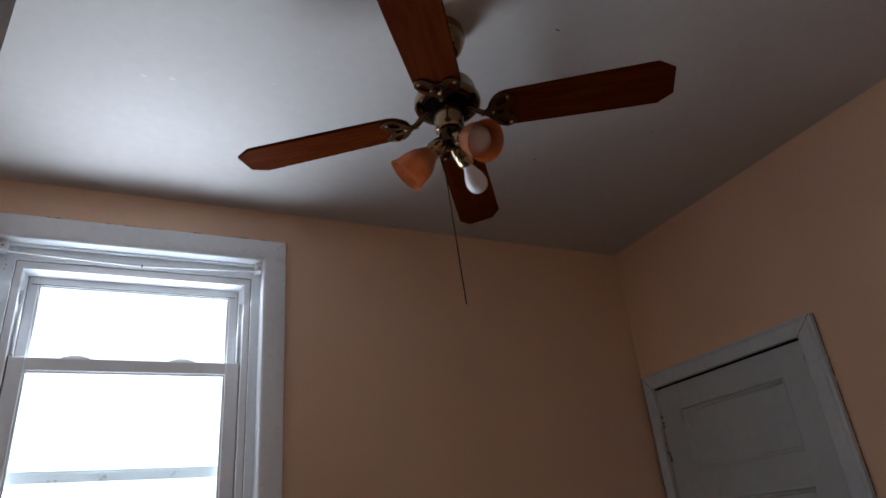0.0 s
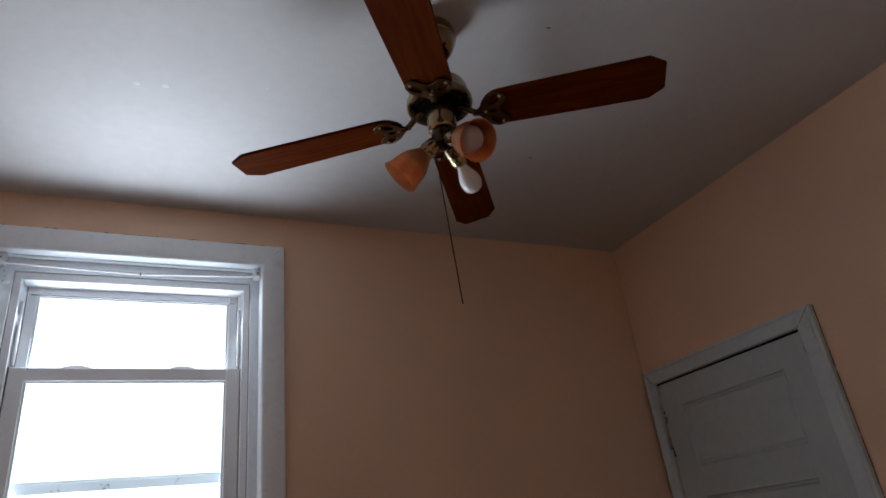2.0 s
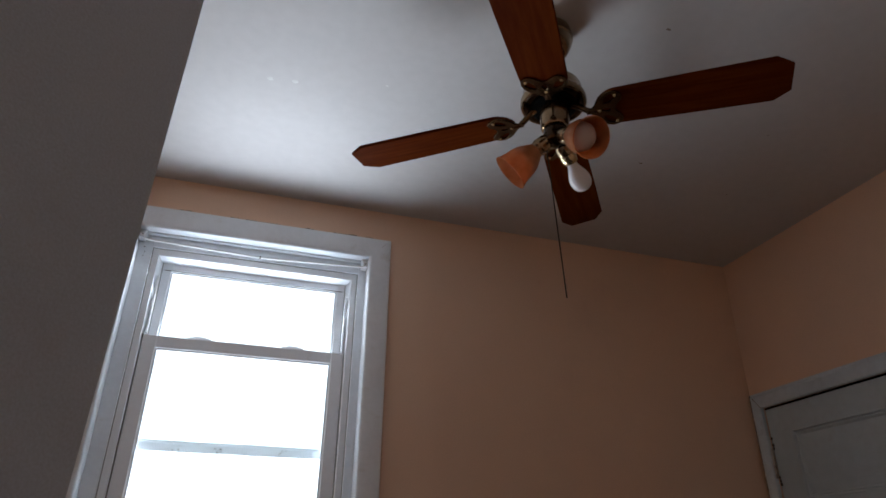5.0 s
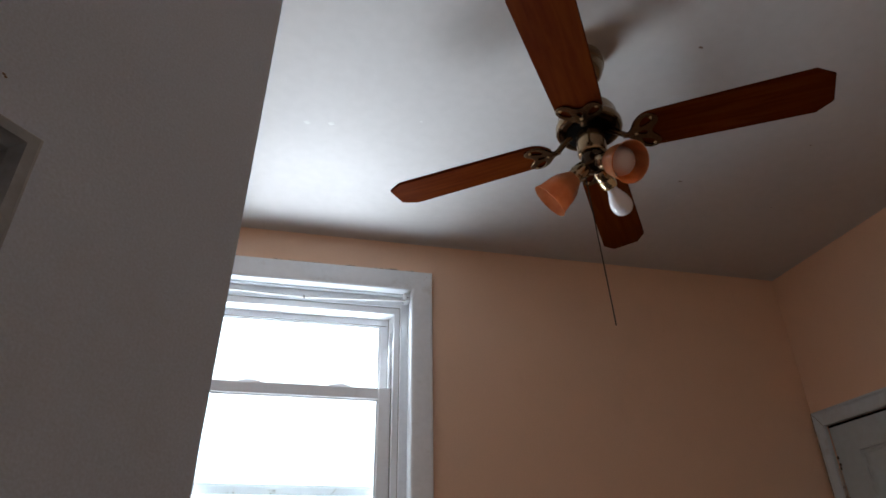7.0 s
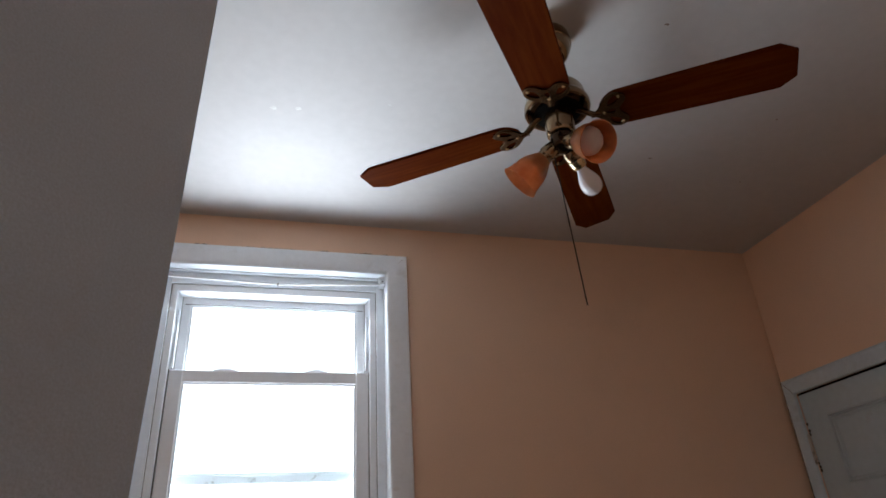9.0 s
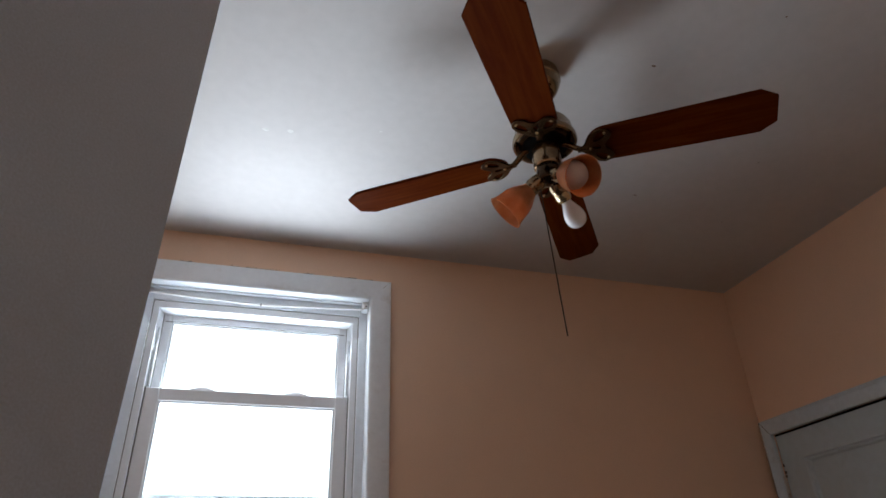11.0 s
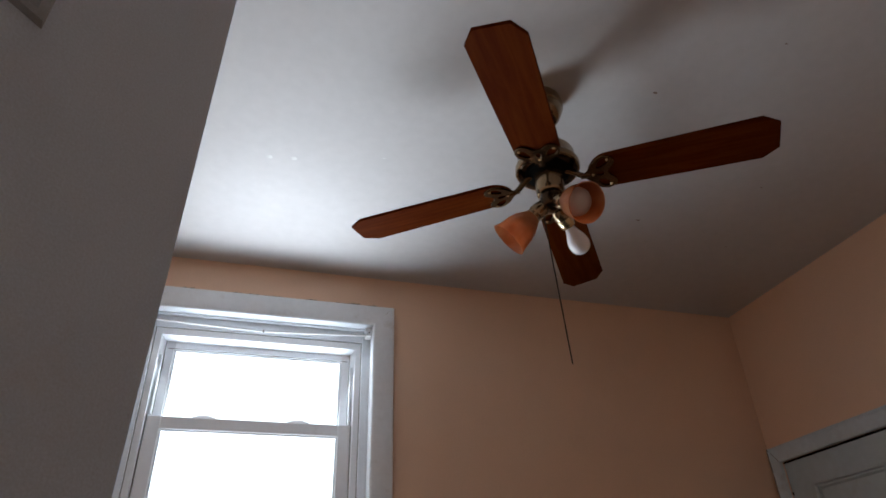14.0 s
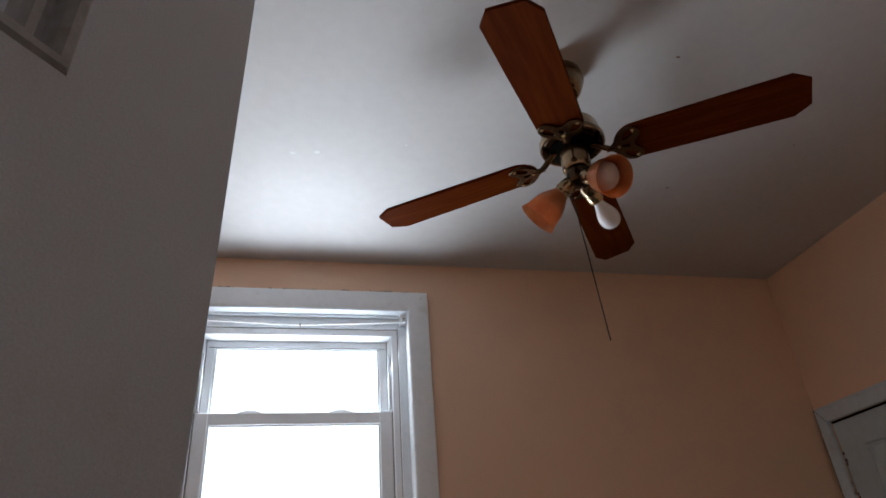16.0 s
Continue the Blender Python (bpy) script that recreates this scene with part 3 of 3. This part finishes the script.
for x, z, a in ((0.677, 1.5415, 0.0016), (0.680, 1.5420, 0.0009)):
    bm = bmesh.new()
    for k in range(3):
        cx, cz = x + rnd.uniform(-a, a), z + rnd.uniform(-a, a) * 0.6
        add_box(bm, (cx - a * 0.6, -0.0004, cz - a * 0.4), (cx + a * 0.6, 0.0005, cz + a * 0.4), 0.0002)
    part("smudge", bm, SCUFF, entry, "brown greasy smudge")

# ---- ceiling fan ----
AX, AY = -1.626, -1.23
fan = thing("ceiling_fan", pose(AX, AY, H), "antique brass ceiling fan with four cherry blades and light kit", "ceiling fan")
# heights below are measured down from the ceiling
part("canopy", lathe([(0.066, 0.0), (0.071, -0.008), (0.074, -0.026), (0.0745, -0.036), (0.0735, -0.041), (0.071, -0.044), (0.070, -0.052), (0.061, -0.074), (0.053, -0.085), (0.047, -0.089), (0.022, -0.090), (0.020, -0.086)], 48, True, True), BRASS, fan, smooth=30)
part("canopy_cup", lathe([(0.037, -0.0885), (0.036, -0.095), (0.020, -0.102), (0.012, -0.103)], 32, True, True), BLACK, fan, smooth=35)
part("downrod", lathe([(0.0115, -0.09), (0.0115, -0.205)], 24, True, True), BRASS, fan, smooth=60)
part("collar", lathe([(0.015, -0.184), (0.017, -0.187), (0.017, -0.200), (0.028, -0.208)], 32, True, True), BRASS, fan, smooth=40)
part("motor_housing", lathe([(0.026, -0.206), (0.055, -0.207), (0.070, -0.210), (0.079, -0.216), (0.083, -0.225), (0.085, -0.248), (0.089, -0.258), (0.093, -0.263), (0.0935, -0.274), (0.091, -0.280), (0.086, -0.2815)], 56, True, True), BRASS, fan, smooth=30)
# underside and flywheel near-black: dark reflections of polished brass put into their colour
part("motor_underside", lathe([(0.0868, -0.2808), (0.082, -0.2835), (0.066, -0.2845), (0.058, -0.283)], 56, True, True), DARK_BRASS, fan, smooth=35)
part("flywheel", lathe([(0.066, -0.283), (0.065, -0.289), (0.060, -0.292), (0.034, -0.293)], 48, True, True), BLACK, fan, smooth=35)
part("switch_housing", lathe([(0.034, -0.292), (0.040, -0.295), (0.041, -0.302), (0.0405, -0.356), (0.038, -0.362), (0.030, -0.366)], 48, True, True), BRASS, fan, smooth=35)
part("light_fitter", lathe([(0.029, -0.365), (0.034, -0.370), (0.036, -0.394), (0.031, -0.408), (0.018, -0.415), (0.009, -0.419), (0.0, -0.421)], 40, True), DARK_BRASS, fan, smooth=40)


def outline_plate(loops, thick):
    """A flat plate with holes from closed outlines in the xy plane."""
    curve = bpy.data.curves.new("plate", "CURVE")
    curve.dimensions, curve.fill_mode = "2D", "BOTH"
    curve.extrude, curve.bevel_depth, curve.bevel_resolution = thick / 2, thick * 0.3, 1
    for loop in loops:
        s = curve.splines.new("POLY")
        s.points.add(len(loop) - 1)
        for p, q in zip(s.points, loop):
            p.co = (q[0], q[1], 0, 1)
        s.use_cyclic_u = True
    ob = bpy.data.objects.new("plate", curve)
    mesh = bpy.data.meshes.new_from_object(ob)
    bm = bmesh.new()
    bm.from_mesh(mesh)
    bpy.data.objects.remove(ob)
    bpy.data.curves.remove(curve)
    bpy.data.meshes.remove(mesh)
    return bm


def ellipse(cx, cy, rx, ry, turn=0.0, n=20, pinch=0.0):
    out = []
    for k in range(n):
        a = 2 * math.pi * k / n
        x, y = rx * math.cos(a), ry * math.sin(a) * (1 - pinch * math.cos(a))
        out.append((cx + x * math.cos(turn) - y * math.sin(turn), cy + x * math.sin(turn) + y * math.cos(turn)))
    return out


# blade iron: a butterfly plate with two lobes, pierced three times, on a narrow neck
iron_edge = [(0.090, 0.0075), (0.096, 0.0070), (0.103, 0.0085), (0.111, 0.016), (0.119, 0.030), (0.129, 0.044), (0.142, 0.055), (0.157, 0.0605), (0.171, 0.058),
             (0.181, 0.050), (0.185, 0.040), (0.183, 0.030), (0.177, 0.021), (0.170, 0.014), (0.166, 0.007)]
iron_loop = iron_edge + [(0.165, 0.0)] + [(x, -y) for x, y in reversed(iron_edge)]
iron_holes = [ellipse(0.151, 0.036, 0.021, 0.0115, 0.75, pinch=-0.3), ellipse(0.151, -0.036, 0.021, 0.0115, -0.75, pinch=-0.3), ellipse(0.142, 0.0, 0.013, 0.0075, pinch=-0.4)]
blade_half = [(0.113, 0.010), (0.117, 0.022), (0.125, 0.036), (0.136, 0.048), (0.150, 0.057), (0.162, 0.0605), (0.200, 0.062), (0.40, 0.067), (0.564, 0.070), (0.604, 0.042)]
blade_loop = blade_half + [(x, -y) for x, y in reversed(blade_half)]
BLADE_Z, PITCH, DROOP = 2.518 - H, -9, 2.0
for k in range(4):
    turn = Matrix.Rotation(radians(54 + 90 * k), 4, "Z")
    tilt = turn @ Matrix.Translation((0, 0, BLADE_Z + 0.003)) @ Matrix.Rotation(radians(DROOP), 4, "Y") @ Matrix.Rotation(radians(PITCH), 4, "X")
    part("blade", outline_plate([blade_loop], 0.006), CHERRY, fan, "dark cherry-stained wooden blade with clipped corners", m=tilt)
    iron = part("blade_iron", outline_plate([iron_loop] + iron_holes, 0.004), IRON_BRASS, fan, "pierced brass blade bracket", m=tilt @ Matrix.Translation((0, 0, -0.0075)))
    arm = tube([(0.050, 0, 0.031), (0.062, 0, 0.026), (0.075, 0, 0.013), (0.088, 0, 0.001), (0.100, 0, -0.006), (0.118, 0, -0.008)], [0.010, 0.010, 0.009, 0.0085, 0.0075, 0.006], 12)
    part("arm", arm, IRON_BRASS, iron, smooth=50, m=Matrix.Translation((0, 0, 0.0075)))
    for x, y in ((0.168, 0.047), (0.168, -0.047), (0.124, 0.0)):
        part("screw", lathe([(0.0, -0.0062), (0.003, -0.0058), (0.005, -0.003), (0.005, 0.0)], 10, False, True), SOCKET_BRASS, iron, m=Matrix.Translation((x, y, 0.0)))

# light kit: three sockets, two amber shades, one bare bulb
SHADE = [(0.0185, 0.022), (0.020, 0.026), (0.022, 0.034), (0.030, 0.048), (0.040, 0.066), (0.0455, 0.086), (0.0475, 0.104), (0.0505, 0.120), (0.0545, 0.130)]
shade_profile = SHADE + [(0.0555, 0.1315), (0.0535, 0.1315)] + [(r - 0.0028, s) for r, s in reversed(SHADE[:-1])]
BULB_PROFILE = [(0.0128, 0.040), (0.0132, 0.052), (0.0150, 0.062), (0.0205, 0.076), (0.0265, 0.090), (0.0295, 0.103), (0.0300, 0.111), (0.0285, 0.121), (0.0240, 0.131), (0.0160, 0.138), (0.0080, 0.141), (0.0, 0.142)]
for az, down, shaded in ((-80, 36, True), (149, 40, True), (31, 41, False)):
    m = Matrix.Rotation(radians(az), 4, "Z") @ Matrix.Translation((0.032, 0, -0.402)) @ Matrix.Rotation(radians(90 + down), 4, "Y")
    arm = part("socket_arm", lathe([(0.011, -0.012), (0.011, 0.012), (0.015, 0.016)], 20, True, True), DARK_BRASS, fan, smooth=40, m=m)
    part("shade_holder", lathe([(0.011, -0.024), (0.017, -0.019), (0.0215, -0.008), (0.0235, 0.006), (0.0245, 0.022), (0.0225, 0.0265), (0.0195, 0.027)], 32, True, True), BRASS, arm, "tarnished brass cup", smooth=35)
    # the bare socket's brighter brass holds the window's glint in its colour
    part("socket", lathe([(0.015, 0.010), (0.021, 0.015), (0.0225, 0.022), (0.0225, 0.040), (0.0205, 0.050), (0.0170, 0.054), (0.014, 0.054)], 32, True, True), BRASS if shaded else SOCKET_BRASS, arm, "brass lamp socket", smooth=35)
    sunk = (0.032 if az > 0 else 0.024) if shaded else 0.0
    part("bulb", lathe([(q * (1.3 if shaded else 1.02), s - sunk) for q, s in BULB_PROFILE], 32, True), SHADED_BULB if shaded else BULB, arm, "unlit frosted white light bulb", smooth=60)
    if shaded:
        bm = lathe(shade_profile + [shade_profile[0]], 48)
        bmesh.ops.remove_doubles(bm, verts=bm.verts, dist=1e-5)
        part("shade", bm, AMBER, arm, "frosted amber glass bell shade", smooth=50)

# beaded pull chain hanging from the switch housing
chain_top, chain_end = 2.452 - H, 1.967 - H
beads = []
n = 150
for k in range(n):
    z = chain_top + (chain_end - chain_top) * k / n
    d = (chain_end - chain_top) / n
    beads += [(0.0010, z), (0.0019, z + d * 0.3), (0.0019, z + d * 0.7)]
part("pull_chain", lathe(beads, 6, True, True), CHAIN, fan, "long thin dark beaded pull chain", smooth=60,
     m=Matrix.Translation((-0.026, 0.015, chain_top)) @ Matrix.Rotation(radians(2.6), 4, Vector((-0.49, -0.87, 0))) @ Matrix.Translation((0, 0, -chain_top)))
